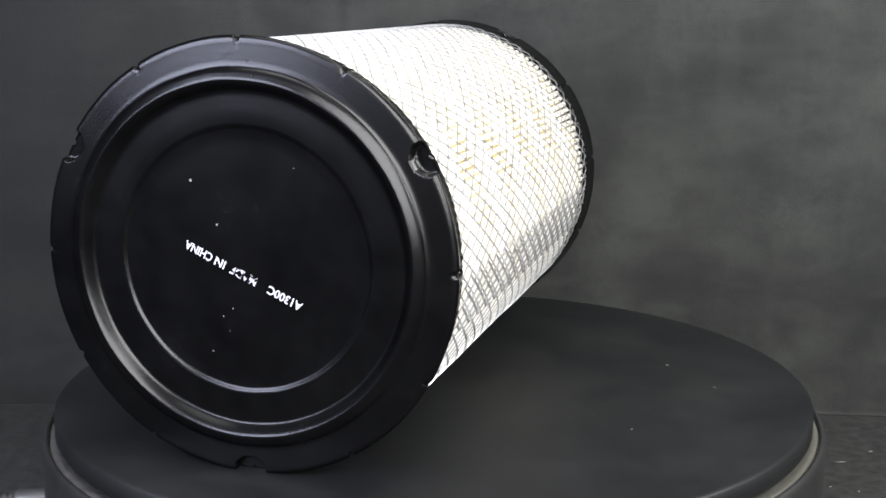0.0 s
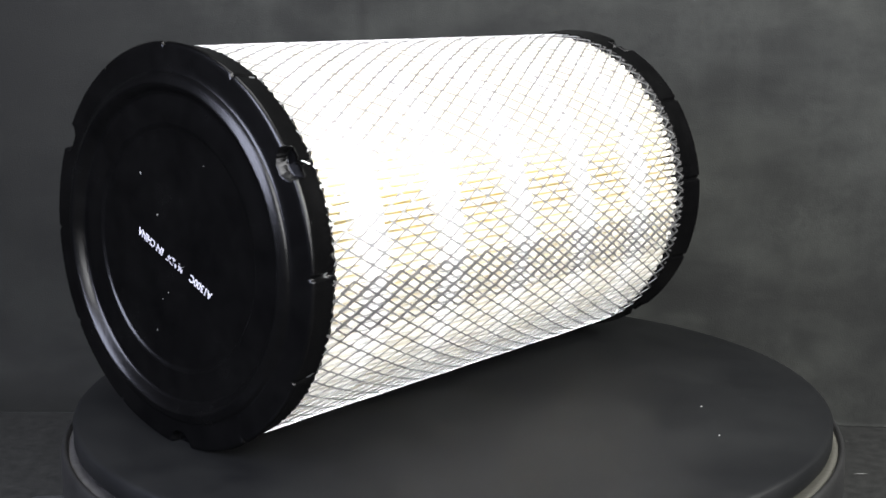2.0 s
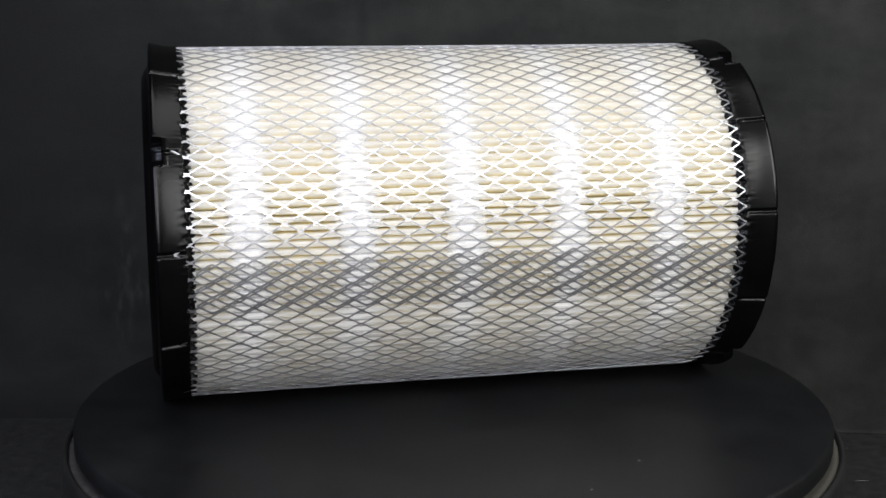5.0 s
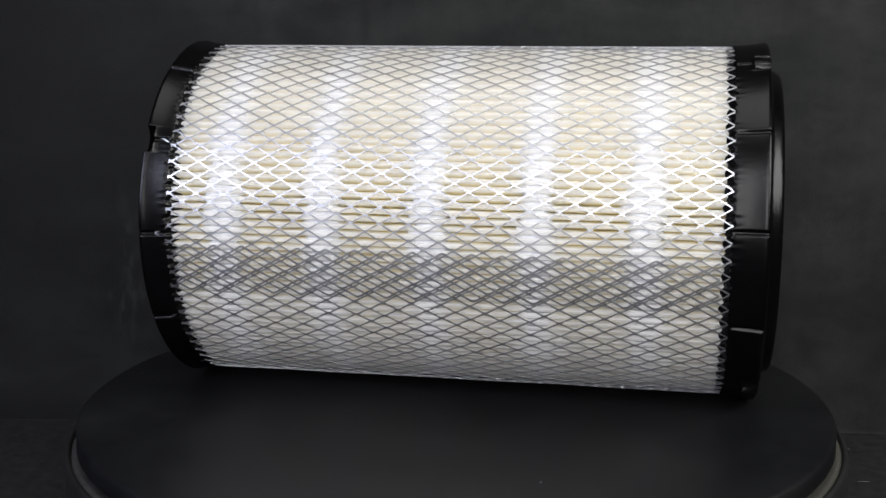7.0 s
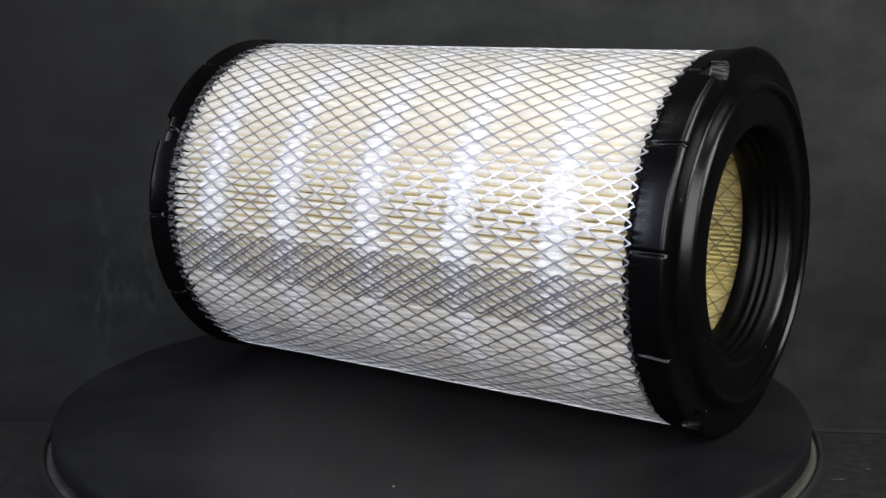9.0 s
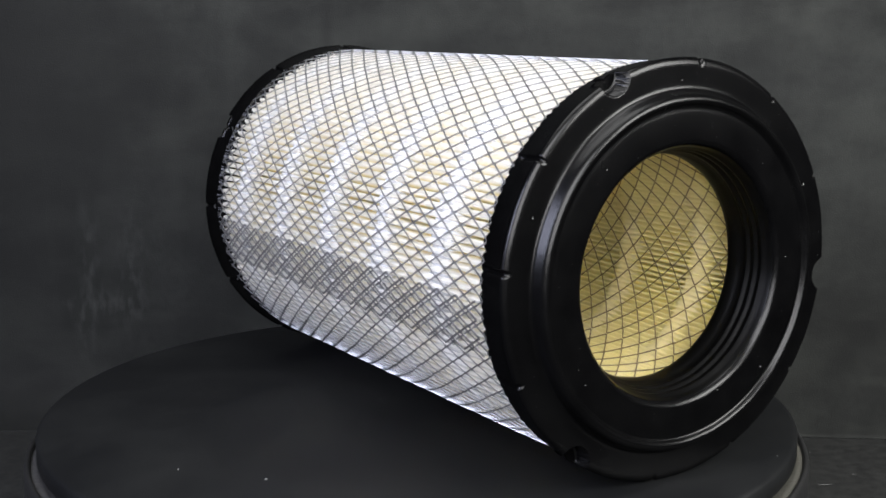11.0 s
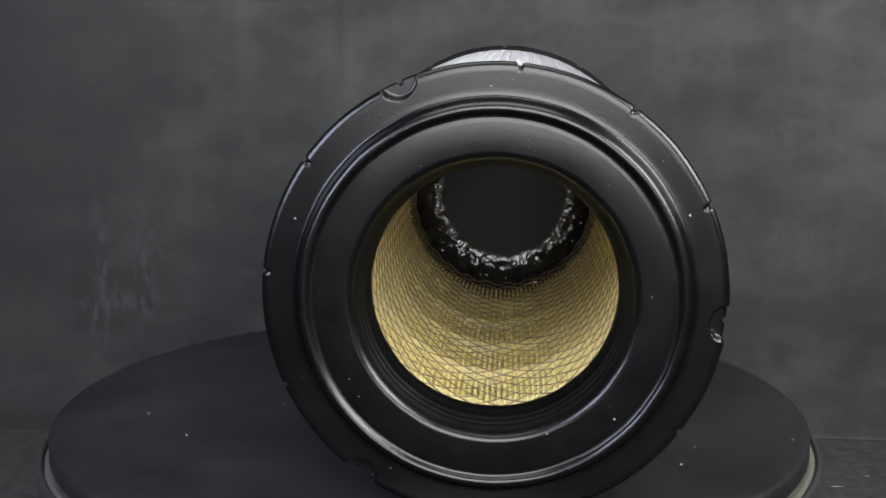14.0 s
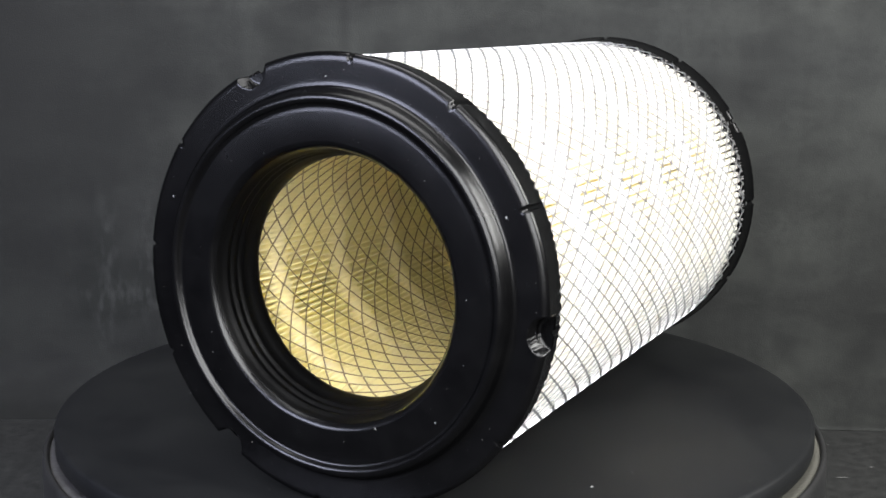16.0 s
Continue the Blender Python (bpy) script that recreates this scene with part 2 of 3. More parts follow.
def build_backdrop():
    """A hanging canvas with shallow folds, foot on the table."""
    verts, faces = [], []
    nx, nz = 160, 90
    for i in range(nx + 1):
        for j in range(nz + 1):
            x, z = -1.2 + 2.4 * i / nx, 0.001 + 1.3 * (j / nz) ** 2.2
            y = 0.004 * noise.noise((x * 3.0, z * 1.5, 1.0)) + 0.0012 * noise.noise((x * 16.0, z * 4.0, 5.0)) + 0.0009 * noise.noise((x * 9.0 + z * 14.0, z * 22.0 - x * 5.0, 8.0))
            sweep = 0.004 + 0.07 * max(0.0, min(1.0, 0.25 - x * 1.6))
            if z < sweep:
                y -= sweep - math.sqrt(max(0.0, sweep * sweep - (sweep - z) ** 2))
            verts.append((x, y, z + TABLE_Z))
    for i in range(nx):
        for j in range(nz):
            a = i * (nz + 1) + j
            faces.append((a, a + nz + 1, a + nz + 2, a + 1))
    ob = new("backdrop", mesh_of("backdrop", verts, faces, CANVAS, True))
    ob.matrix_world = pose(0.0, 0.357, 0, 0, 0, -6.5)
    mod = ob.modifiers.new("thickness", "SOLIDIFY")
    mod.thickness, mod.offset = 0.003, -1
    return tagged(ob, "black painted canvas backdrop with cloudy grey brush marks", "backdrop", kind="structure")


backdrop = build_backdrop()
tagged(box("floor", (4.0, 4.0, 0.1), (0, 0, -0.95), WALL), "dark studio floor", "floor", kind="structure")
tagged(box("ceiling", (4.0, 4.0, 0.1), (0, 0, 1.75), WALL), "dark studio ceiling", "ceiling", kind="structure")
for word, at, size in (("north", (0, 2.05, 0.4), (4.2, 0.1, 2.8)), ("south", (0, -2.05, 0.4), (4.2, 0.1, 2.8)),
                       ("east", (2.05, 0, 0.4), (0.1, 4.0, 2.8)), ("west", (-2.05, 0, 0.4), (0.1, 4.0, 2.8))):
    tagged(box("wall_" + word, size, at, WALL), "dark painted studio wall", "wall", kind="structure")


# ---- turntable ----
def build_turntable():
    thing = tagged(new("turntable"), "round black motorised turntable with a worn grey rim", "turntable")
    thing.matrix_world = pose(0, 0, TABLE_Z)
    up = -TABLE_Z
    R = 0.2182
    top = [(0.0, 0.0)] + [(r, 0.0) for r in np.linspace(0.02, R - 0.003, 14)]
    top += [(R - 0.0012, -0.0004), (R, -0.0016), (R, -0.0105), (R - 0.001, -0.012), (0.0, -0.012)]
    platter = part("platter", spun_z("platter", top, PLATTER, 256), thing, "matt black platter with dust and faint scratches")
    platter.location = (0, 0, up)
    lip = [(0.203, -0.0165), (0.2150, -0.0160), (0.2175, -0.0150), (0.2200, -0.0148), (0.2212, -0.0155), (0.2212, -0.022), (0.203, -0.024)]
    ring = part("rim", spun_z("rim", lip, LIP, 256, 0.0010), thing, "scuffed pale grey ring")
    ring.location = (0, 0, up)
    low = -up
    body = [(0.0, -0.0205), (0.2195, -0.0205), (0.2212, -0.0185), (0.2216, -0.0150), (0.2224, -0.0136), (0.2236, -0.0134), (0.2247, -0.0146), (0.2253, -0.0175), (0.2255, -0.025), (0.2255, low + 0.012), (0.2240, low + 0.004), (0.220, low), (0.0, low)]
    b = part("base", spun_z("base", body, BASE, 192), thing, "black plastic base")
    b.location = (0, 0, up)
    # dust and short scratches on the platter
    rnd = random.Random(4)
    verts, faces = [], []
    spots = [(0.1440, 0.0255, 0.0009), (0.1636, -0.0190, 0.0007), (0.0854, -0.0168, 0.0005), (0.0867, -0.0654, 0.0005), (0.1041, -0.0904, 0.0005), (-0.1015, 0.1326, 0.0010), (0.118, -0.07, 0.0005), (-0.12, 0.11, 0.0006), (-0.16, 0.05, 0.0006)]
    for _ in range(36):
        a, r = rnd.uniform(0, 2 * math.pi), 0.215 * math.sqrt(rnd.random())
        spots.append((r * math.cos(a), r * math.sin(a), rnd.uniform(0.00010, 0.00026)))
    for x, y, s in spots:
        k, n = len(verts), 6
        turn, long = rnd.uniform(0, math.pi), rnd.choice((1, 1, 1, 1.5, 4))
        if s > 0.00045:
            long = 1.2
        for q in range(n):
            a = 2 * math.pi * q / n
            px, py = s * long * math.cos(a), s / math.sqrt(long) * math.sin(a) * rnd.uniform(0.7, 1.1)
            verts.append((x + px * math.cos(turn) - py * math.sin(turn), y + px * math.sin(turn) + py * math.cos(turn), 0.0))
        verts.append((x, y, s * 0.5))
        faces += [(k + q, k + (q + 1) % n, k + n) for q in range(n)]
    d = part("dust", mesh_of("dust", verts, faces, DUST), platter, "specks of pale dust")
    d["kind"] = "stuff"
    return thing, platter


turntable, platter = build_turntable()

# ---- air filter ----
AXIS_Z = 0.1037            # height of the axis over the platter
CLOSED_R, OPEN_R = 0.1047, 0.1048
LENGTH, GIRTH = 0.984, 0.989   # true size against the nominal drawing below
MESH_R = 0.1023            # outer steel mesh
FILTER_AT = pose(-0.0388, 0.0120, AXIS_Z, 0, -0.08, 72.78)


def on_axis(u, r, a):
    """A point of the filter: along its axis, radius, angle in degrees (0 at one flank, 90 at the top)."""
    u, r = u * LENGTH, r * GIRTH
    return (u, -r * math.cos(radians(a)), r * math.sin(radians(a)))


def strand_mesh(name, radius, u0, u1, strands, pitch, width, thick, mat, spans=None, lift=0.0, shift=0.0, seed=1):
    """Expanded metal: wavy strands that meet in nodes, each a bar of rectangular section."""
    rnd = random.Random(seed)
    verts, faces = [], []
    half = 360.0 / strands
    cols = int((u1 - u0) / (pitch / 2))
    sub = ((0.0, 0.0), (0.14, 0.075), (0.32, 0.285), (0.5, 0.5), (0.68, 0.715), (0.86, 0.925))
    for k in (spans if spans is not None else range(strands)):
        first = len(verts)
        rings = 0
        jit = rnd.uniform(-0.04, 0.04)
        for c in range(cols + 1):
            for f, g in (sub if c < cols else sub[:1]):
                u = u0 + (c + f) * pitch / 2
                up = (c + k) % 2
                y = (1 - g) * up + g * (1 - up)
                wob = 0.05 * noise.noise((u * 40, k * 0.37, seed))
                a = (k + 0.05 + 0.90 * y + jit + wob) * half + shift
                r = radius + lift + 0.0004 * noise.noise((u * 25, k * 0.11, 3.0))
                w, t = width / 2, thick / 2
                da = math.degrees(w / r)
                twist = 0.00003 * math.sin(math.pi * f)
                for sa, sr in ((-1, -1), (1, -1), (1, 1), (-1, 1)):
                    verts.append(on_axis(u, r + sr * t + sa * twist, a + sa * da))
                rings += 1
        for q in range(rings - 1):
            b = first + 4 * q
            for e in range(4):
                faces.append((b + e, b + (e + 1) % 4, b + 4 + (e + 1) % 4, b + 4 + e))
        faces += [(first + 3, first + 2, first + 1, first), tuple(first + 4 * (rings - 1) + e for e in range(4))]
    return mesh_of(name, verts, faces, mat)


def pleats(name, u0, u1, count, shape, mat):
    """A zigzag of paper round the axis; shape gives each fold as (share of the pitch, radius) pairs."""
    verts, faces = [], []
    nu, m = 64, len(shape)
    step = 360.0 / count
    for i in range(nu + 1):
        u = u0 + (u1 - u0) * i / nu
        for k in range(count):
            sway = 0.10 * noise.noise((u * 30, k * 1.7, 0.2)) + 0.07 * noise.noise((u * 110, k * 2.3, 2.0))
            push = 0.0007 * noise.noise((u * 45, k * 1.3, 7.0))
            for f, r in shape:
                verts.append(on_axis(u, r + push, (k + f + sway) * step))
    n = count * m
    for i in range(nu):
        for k in range(n):
            q = (k + 1) % n
            faces.append((i * n + k, i * n + q, (i + 1) * n + q, (i + 1) * n + k))
    return mesh_of(name, verts, faces, mat)


def glue_ring(name, u, half, r, count, out, mat):
    """A bead of glue that fills the pleats: a ring, scalloped between the pleat tips."""
    verts, faces = [], []
    steps = count * 4
    prof = [(-1.0, -0.006), (-0.85, -0.0012), (-0.4, 0.0), (0.4, 0.0), (0.85, -0.0012), (1.0, -0.006)]
    n = len(prof)
    for i in range(steps):
        a = 360.0 * i / steps
        dip = (0.0, 0.0004, 0.0009, 0.0004)[(i + 2) % 4]
        wide = 1 + 0.40 * noise.noise((a * 0.11, u * 50, 1.0)) + 0.45 * noise.noise((a * 0.6, u * 50, 4.0))
        mid = u + 0.0025 * noise.noise((a * 0.02, u * 90, 9.0))
        for p, d in prof:
            rr = r + out * (d - dip + 0.0004 * noise.noise((a * 0.4, p, u * 70)))
            verts.append(on_axis(mid + p * half * wide, rr, a))
    for i in range(steps):
        j = (i + 1) % steps
        for k in range(n - 1):
            faces.append((i * n + k, j * n + k, j * n + k + 1, i * n + k + 1))
    return mesh_of(name, verts, faces, mat, True)


def cap(name, radius, profile, side, skirt, notches, scallops, mat, steps=1260):
    """An end cap turned round the filter's axis from (radius, place) pairs; side is -1 or 1 for the end it closes.
    Narrow grooves cross its flank, round scallops bite into its face, and its inner edge creeps over the mesh."""
    verts, faces = [], []
    n = len(profile)
    for i in range(steps):
        a = 360.0 * i / steps
        near = min(abs((a - g + 180) % 360 - 180) for g in notches) * math.pi / 180 * radius
        bite = min(abs((a - g + 180) % 360 - 180) for g in scallops) * math.pi / 180 * radius
        groove = max(0.0, 1 - (near / 0.0016) ** 2)
        depth = 0.0078 * math.sqrt(max(0.0, 1 - (bite / 0.0082) ** 2))
        creep = 0.0024 * abs(math.sin(math.pi * a / (360 / 70))) + 0.0016 * noise.noise((a * 0.35, side * 3.0, 0.0))
        lump = 0.0010 * abs(math.sin(math.pi * a / (360 / 140) + noise.noise((a * 0.2, 1.0, side)))) + 0.0014 * noise.noise((a * 0.55, side * 3.0, 6.0))
        for k, (r, u) in enumerate(profile):
            rr, uu = r, u
            if k < 2:
                uu -= side * creep
                rr += 0.0002 * noise.noise((a * 0.9, k, side))
            elif k < 5:
                uu -= side * lump
                rr += 0.0004 * noise.noise((a * 0.9, k, side))
            if r > radius - 0.0045 and k >= 5:
                rr -= 0.0016 * groove * (1.0 if r > radius - 0.0035 else 0.4)
            if depth > 0 and r > radius - depth and side * uu > side * skirt:
                lim = skirt + side * (0.010 if r < radius - depth + 0.0008 else 0.009)
                uu = side * min(side * uu, side * lim)
            rr += min(1, r / 0.05) * 0.00022 * noise.noise((math.cos(radians(a)) * 5, math.sin(radians(a)) * 5, u * 80))
            if side < 0 and 0.041 < r < 0.07 and u > -0.1579:
                crinkle = min(1.0, (r - 0.041) / 0.012)
                uu += crinkle * (0.0016 * noise.noise((math.cos(radians(a)) * r * 170, math.sin(radians(a)) * r * 170, 3.0)) + 0.0005 * noise.noise((math.cos(radians(a)) * r * 600, math.sin(radians(a)) * r * 600, 8.0)))
                if r > 0.058:
                    uu += 0.003 * noise.noise((a * 0.3, 1.0, 2.0))
            verts.append(on_axis(uu, rr, a))
    for i in range(steps):
        j = (i + 1) % steps
        for k in range(n - 1):
            f = (i * n + k, i * n + k + 1, j * n + k + 1, j * n + k)
            faces.append(f if side > 0 else f[::-1])
    me = mesh_of(name, verts, faces, mat, True)
    flat = [min(profile[k][0], profile[k + 1][0]) > 0.02 for _ in range(steps) for k in range(n - 1)]
    me.polygons.foreach_set("use_smooth", flat)
    me.materials.append(POTTING if side < 0 else NECK)
    if side > 0:
        neck = [1 if k > 5 and profile[k][0] < 0.0640 and profile[k][1] < 0.1800 else 0 for _ in range(steps) for k in range(n - 1)]
        me.polygons.foreach_set("material_index", neck)
    else:
        wet = [1 if k > 5 and profile[k][1] > -0.1579 and profile[k][0] < 0.068 else 0 for _ in range(steps) for k in range(n - 1)]
        me.polygons.foreach_set("material_index", wet)
    return me


def lettering(words, parent):
    """White printing on the closed end: each word from its start, with its width, along one slanting line."""
    c, s = math.cos(radians(155.3)), math.sin(radians(155.3))
    for word, start, width in words:
        cu = bpy.data.curves.new("lettering", "FONT")
        cu.body, cu.size, cu.extrude, cu.resolution_u = word, 0.0058, 0.00008, 3
        cu.offset = 0.00013
        tmp = bpy.data.objects.new("lettering", cu)
        scene.collection.objects.link(tmp)
        bpy.context.view_layer.update()
        me = bpy.data.meshes.new_from_object(tmp.evaluated_get(bpy.context.evaluated_depsgraph_get()))
        bpy.data.objects.remove(tmp)
        xs = [v.co.x for v in me.vertices]
        k = width / (max(xs) - min(xs))
        for v in me.vertices:
            along, up = start + (v.co.x - min(xs)) * k, v.co.y - 0.002
            side = 0.0280 + along * c - up * s
            z = -0.0205 + along * s + up * c
            v.co = (CLOSED_FLOOR * LENGTH - 0.00012 + v.co.z, -side, z)
        if word == "MADE":
            bm = bmesh.new()
            bm.from_mesh(me)
            bmesh.ops.subdivide_edges(bm, edges=bm.edges[:], cuts=2, use_grid_fill=True)
            bmesh.ops.triangulate(bm, faces=bm.faces[:])
            worn = [f for f in bm.faces if noise.noise(f.calc_center_median() * 520.0) > 0.02]
            bmesh.ops.delete(bm, geom=worn, context="FACES")
            bm.to_mesh(me)
            bm.free()
        me.materials.clear()
        me.materials.append(INK)
        part("lettering", me, parent, "white printed letters")


CLOSED_FLOOR = -0.1696


def build_filter():
    thing = tagged(new("air_filter"), "cylindrical air filter, steel mesh over cream pleats, black end caps", "air filter")
    folds = [(0.17, 0.0991), (0.32, 0.1005), (0.68, 0.1005), (0.83, 0.0991), (0.95, 0.0900), (1.05, 0.0900)]
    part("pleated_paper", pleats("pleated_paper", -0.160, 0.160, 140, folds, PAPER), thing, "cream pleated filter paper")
    folds = [(0.26, 0.0665), (0.40, 0.0652), (0.60, 0.0652), (0.74, 0.0665), (0.95, 0.0765), (1.05, 0.0765)]
    part("inner_pleats", pleats("inner_pleats", -0.160, 0.160, 140, folds, CORE), thing, "inner folds of the paper, amber glow painted in")
    for u in (-0.1240, -0.0655, -0.0050, 0.0547, 0.1133):
        part("glue_bead", glue_ring("glue_bead", u, 0.0110, 0.0995, 140, 1, GLUE), thing, "bead of white glue")
    for u in (-0.110, -0.052, 0.006, 0.064, 0.122):
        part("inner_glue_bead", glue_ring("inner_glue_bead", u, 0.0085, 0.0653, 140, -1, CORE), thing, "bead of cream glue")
    part("outer_mesh", strand_mesh("outer_mesh", MESH_R, -0.1625, 0.163, 140, 0.01645, 0.00088, 0.0004, STEEL), thing, "galvanised expanded steel mesh")
    part("mesh_seam", strand_mesh("mesh_seam", MESH_R, -0.1518, 0.154, 140, 0.01645, 0.0011, 0.0005, STEEL, range(133, 139), 0.0009, -0.6, 1), thing, "overlapping seam of the mesh")
    part("inner_mesh", strand_mesh("inner_mesh", 0.0612, -0.160, 0.160, 54, 0.0138, 0.00082, 0.0004, LINER, seed=2), thing, "inner steel mesh liner")
    closed = [(0.1004, -0.1545), (0.1011, -0.1550), (0.1016, -0.1560), (0.1026, -0.1563), (0.1028, -0.1570), (0.1030, -0.1585), (0.1034, -0.1620), (0.1041, -0.1660), (CLOSED_R, -0.1690), (0.1052, -0.1703), (0.1043, -0.1713), (0.1030, -0.1717)]
    closed += [(r, -0.1716 - (0.103 - r) * 0.07) for r in (0.1012, 0.1005, 0.0995, 0.0988, 0.0981, 0.0975, 0.0968, 0.0960, 0.094, 0.092)]
    closed += [(0.0907, -0.1728), (0.0902, -0.1733), (0.0897, -0.1739), (0.0880, -0.1748), (0.0866, -0.1755), (0.0858, -0.1759), (0.0850, -0.1760), (0.0843, -0.1757), (0.0834, -0.1749), (0.0822, -0.1736), (0.0811, -0.1722), (0.0802, -0.1711), (0.0796, -0.1707), (0.0786, -0.1706), (0.0770, -0.1706)]
    closed += [(0.072, -0.1708), (0.0652, -0.1709), (0.0641, -0.1708), (0.0634, -0.1704), (0.0628, -0.1698), (0.0620, CLOSED_FLOOR), (0.055, CLOSED_FLOOR), (0.03, CLOSED_FLOOR), (0.0, CLOSED_FLOOR)]
    closed += [(0.0, -0.158), (0.020, -0.158), (0.036, -0.158)]
    closed += [(0.040 + 0.0008 * k, -0.158 + 0.0132 * (k / 30) ** 2.6) for k in range(31)]
    closed += [(0.0660, -0.1450), (0.068, -0.148), (0.0995, -0.1520), (0.1004, -0.1545)]
    part("closed_end_cap", cap("closed_end_cap", CLOSED_R, closed, -1, -0.1570, [30 * k for k in range(12)], [30, 150, 270], RUBBER), thing, "moulded black end cap with a raised ring")
    opened = [(0.1004, 0.1555), (0.1011, 0.1560), (0.1016, 0.1582), (0.1027, 0.1580), (0.1030, 0.1588), (0.1032, 0.1600), (0.1036, 0.1650), (0.1042, 0.1700), (OPEN_R, 0.1740), (0.1050, 0.1755), (0.1040, 0.1766), (0.1028, 0.1773)]
    opened += [(r, 0.1775) for r in (0.1015, 0.1005, 0.0995, 0.0988, 0.0981, 0.0975, 0.0968, 0.0960, 0.094, 0.092)]
    opened += [(0.0905, 0.1776), (0.0898, 0.1780), (0.0890, 0.1794), (0.0882, 0.1814), (0.0873, 0.1832), (0.0860, 0.1843), (0.0848, 0.1846), (0.0838, 0.1842), (0.0831, 0.1834), (0.0826, 0.1826), (0.0820, 0.1821), (0.0810, 0.1820), (0.0800, 0.1822), (0.0790, 0.1823), (0.072, 0.1823), (0.0665, 0.1823), (0.0656, 0.1822), (0.0647, 0.1817), (0.0638, 0.1808), (0.0630, 0.1796), (0.0624, 0.1782)]
    for k in range(3):
        u = 0.1755 - 0.0045 * k
        r = 0.0618 - 0.0008 * k
        opened += [(r, u), (r - 0.0010, u - 0.0008), (r - 0.0010, u - 0.0022), (r - 0.0002, u - 0.0032)]
    opened += [(0.0580, 0.1610), (0.0573, 0.1560), (0.0576, 0.1535), (0.0600, 0.1525), (0.064, 0.1530), (0.0995, 0.1545), (0.1004, 0.1555)]
    part("open_end_cap", cap("open_end_cap", OPEN_R, opened, 1, 0.1590, [6 + 30 * k for k in range(12)], [66, 186, 306], RUBBER), thing, "moulded black end cap with a round opening and sealing lip")
    closed_dust = [(0.0459, 126, 5), (0.0218, 130, 5), (0.0247, 253, 3), (0.0303, 246, 3), (0.0491, 248, 3), (0.036, 255, 2), (0.052, 60, 2)]
    open_dust = [(0.0956, 21.6, 4), (0.0663, 248, 4), (0.0771, 224.5, 4), (0.0700, 178, 3), (0.0940, 156, 4), (0.0720, 134, 2), (0.0935, 300, 3), (0.0750, 330, 2), (0.0942, 89, 3)]
    fine = random.Random(12)
    open_dust += [(fine.uniform(0.0925, 0.1005) if fine.random() < 0.6 else fine.uniform(0.067, 0.078), fine.uniform(0, 360), fine.uniform(0.7, 1.6)) for _ in range(60)]
    closed_dust += [(0.058 * math.sqrt(fine.random()), fine.uniform(0, 360), fine.uniform(0.5, 1.0)) for _ in range(14)]
    for name, spots, u, seed in (("closed_end_cap", closed_dust, CLOSED_FLOOR, 5), ("open_end_cap", open_dust, None, 6)):
        rnd = random.Random(seed)
        verts, faces = [], []
        for r, a, big in spots:
            at = u - 0.00006 if u else (0.18236 if r < 0.085 else 0.17756)
            size, k = 0.00014 * big, len(verts)
            turn, long = rnd.uniform(0, 3), rnd.uniform(0.5, 1.0)
            x, y, z = on_axis(at, r, a)
            for q in range(7):
                h = size * rnd.uniform(0.6, 1.2)
                p, w = h * math.cos(q * 0.8976), h * long * math.sin(q * 0.8976)
                verts.append((x, y + p * math.cos(turn) - w * math.sin(turn), z + p * math.sin(turn) + w * math.cos(turn)))
            faces.append(tuple(range(k, k + 7)) if not u else tuple(range(k + 6, k - 1, -1)))
        holder = next(o for o in thing.children if o.name.startswith(name))
        part("dust", mesh_of("dust", verts, faces, DUST), holder, "specks of pale dust")["kind"] = "stuff"
    cap_ob = next(o for o in thing.children if o.name.startswith("closed_end_cap"))
    lettering((("A1300C", 0.0, 0.0185), ("MADE", 0.0250, 0.0142), ("IN", 0.0422, 0.0056), ("CHINA", 0.0495, 0.0150)), cap_ob)
    return thing


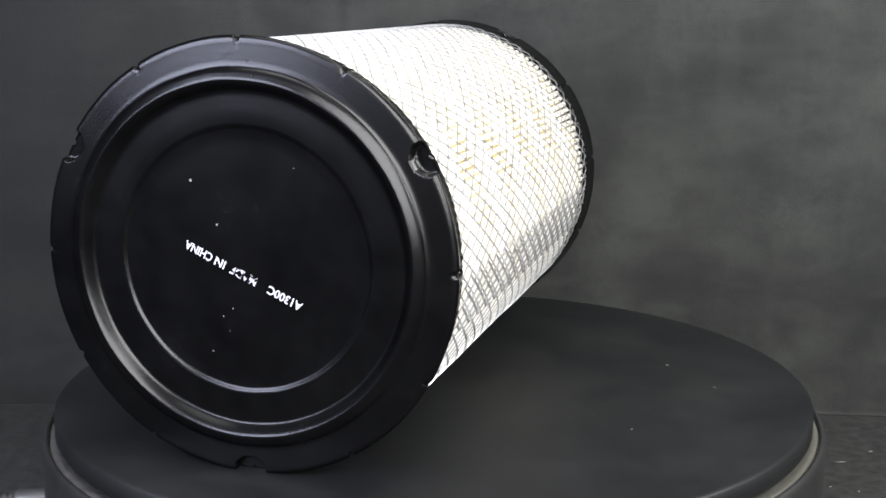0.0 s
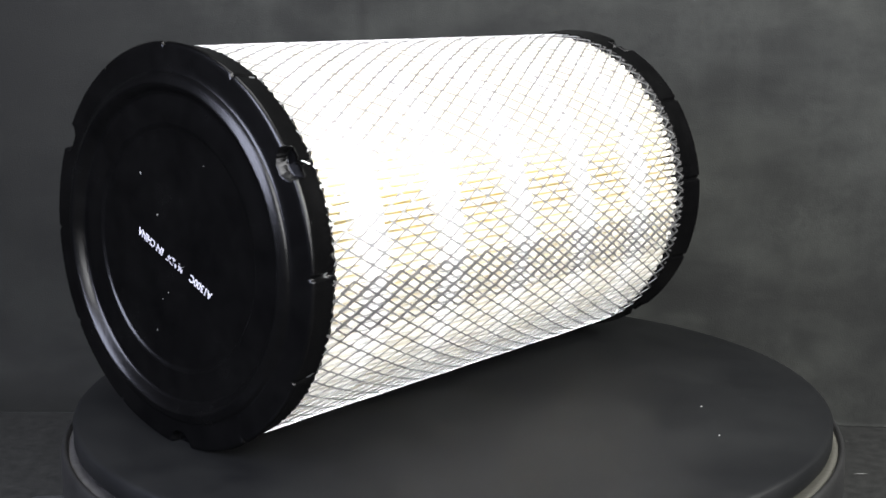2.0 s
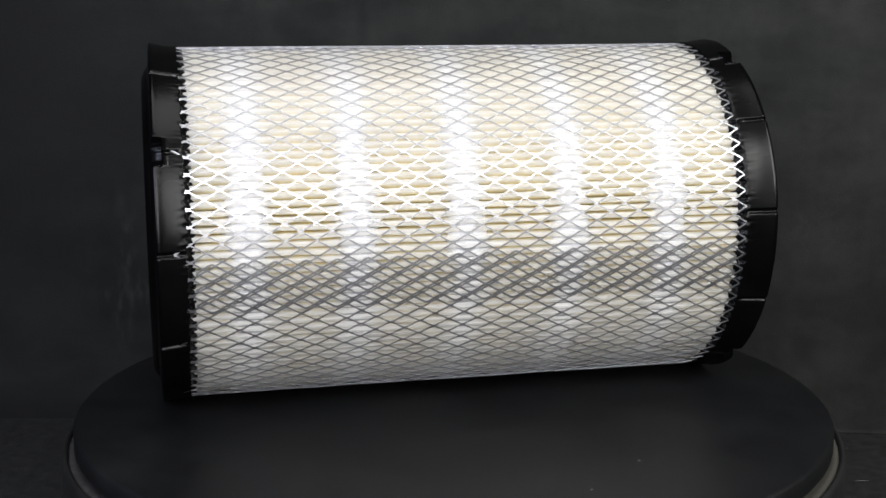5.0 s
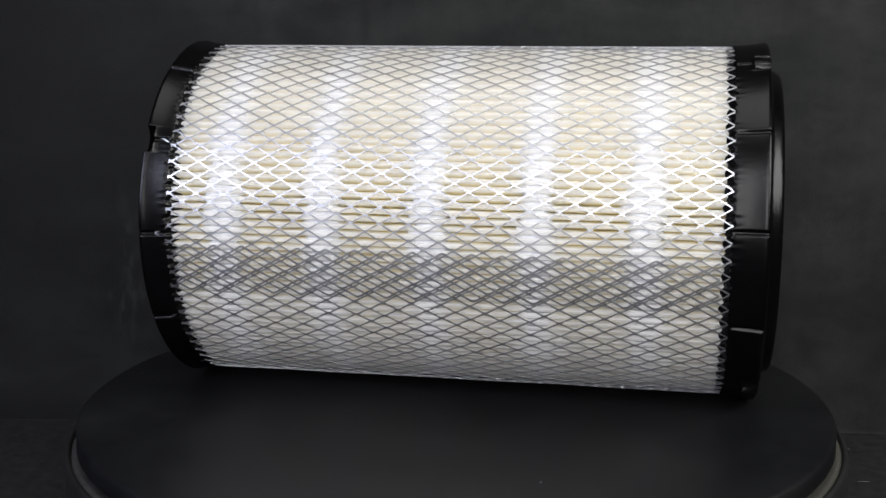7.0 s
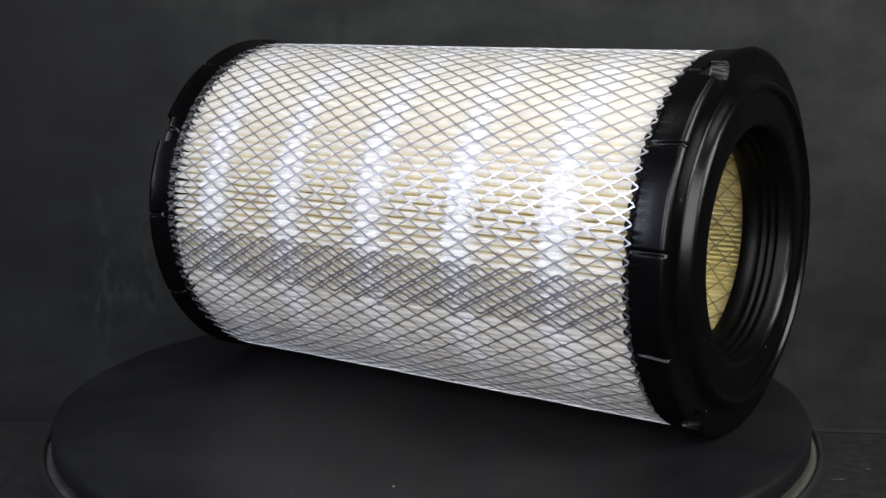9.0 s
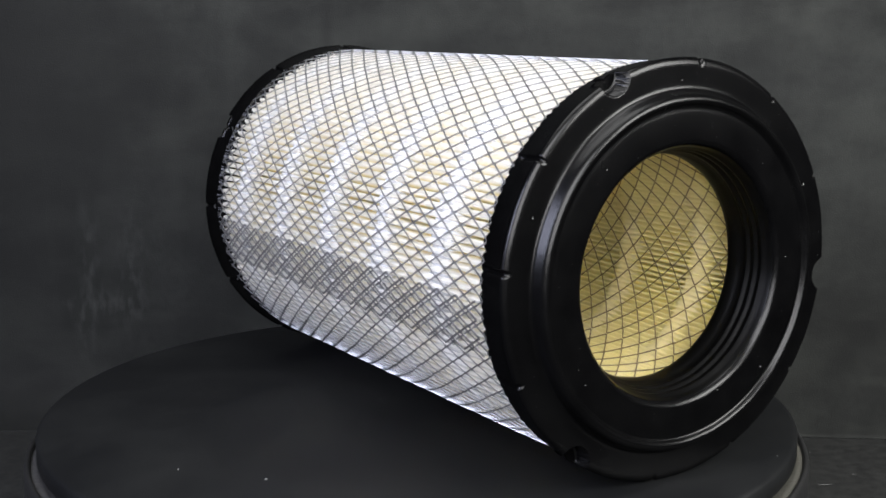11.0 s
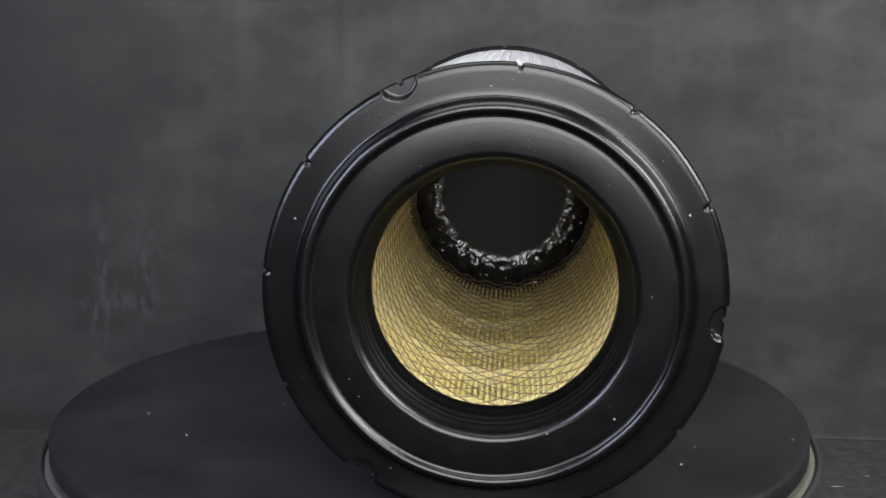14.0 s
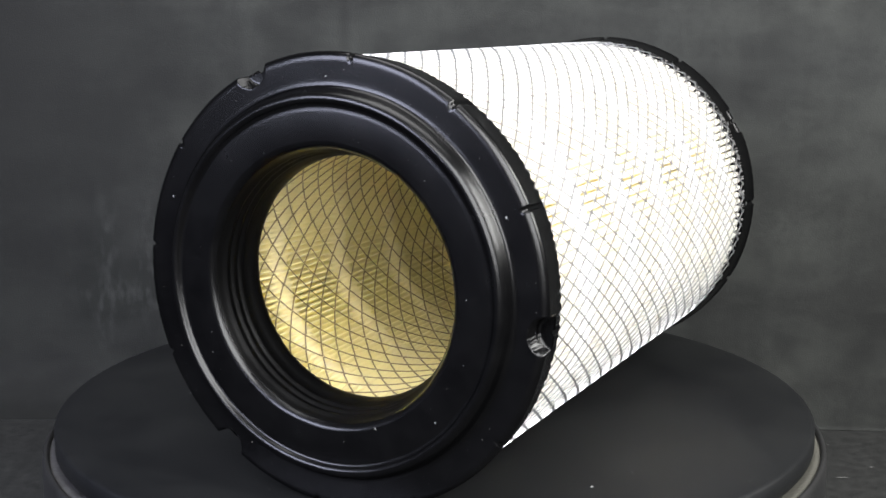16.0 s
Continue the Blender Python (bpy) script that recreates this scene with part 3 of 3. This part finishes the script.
air_filter = build_filter()


# ---- power plug and cable ----
def build_plug():
    thing = tagged(new("power_cable"), "black power plug with ribbed sleeve and cable beside the turntable", "power cable")
    thing.matrix_world = pose(-0.232, 0.02, -0.085, 0, -90, 6)
    prof = [(0.0, 0.0), (0.0055, 0.0), (0.0055, 0.006), (0.0075, 0.007), (0.0078, 0.010), (0.0078, 0.028), (0.0070, 0.031)]
    part("plug", spun_z("plug", prof + [(0.0, 0.031)], CABLE, 48), thing, "black plug")
    rib = [(0.0, 0.031)]
    for k in range(6):
        rib += [(0.0056 - 0.0003 * k, 0.031 + 0.004 * k), (0.0056 - 0.0003 * k, 0.0335 + 0.004 * k), (0.0042 - 0.0002 * k, 0.0338 + 0.004 * k), (0.0042 - 0.0002 * k, 0.0348 + 0.004 * k)]
    part("strain_relief", spun_z("strain_relief", rib + [(0.0, 0.056)], CABLE, 32), thing, "ribbed sleeve")
    cu = bpy.data.curves.new("cable", "CURVE")
    cu.dimensions, cu.bevel_depth, cu.bevel_resolution = "3D", 0.0026, 4
    sp = cu.splines.new("BEZIER")
    pts = [(0, 0, 0.054), (-0.010, 0.005, 0.12), (-0.0455, 0.03, 0.20), (-0.0455, 0.10, 0.45), (-0.0455, 0.1, 0.8)]
    sp.bezier_points.add(len(pts) - 1)
    for p, q in zip(sp.bezier_points, pts):
        p.co, p.handle_left_type, p.handle_right_type = q, "AUTO", "AUTO"
    tmp = bpy.data.objects.new("cable", cu)
    scene.collection.objects.link(tmp)
    bpy.context.view_layer.update()
    me = bpy.data.meshes.new_from_object(tmp.evaluated_get(bpy.context.evaluated_depsgraph_get()))
    bpy.data.objects.remove(tmp)
    me.materials.clear()
    me.materials.append(CABLE)
    part("cable", me, thing, "thin black cable")
    return thing


power_cable = build_plug()


def motions():
    walk(platter, [(t, pose(0, 0, -TABLE_Z, 0, 0, a)) for t, a in TURN])
    walk(air_filter, [(t, pose(0, 0, 0.0, 0, 0, a) @ FILTER_AT) for t, a in TURN])


motions()
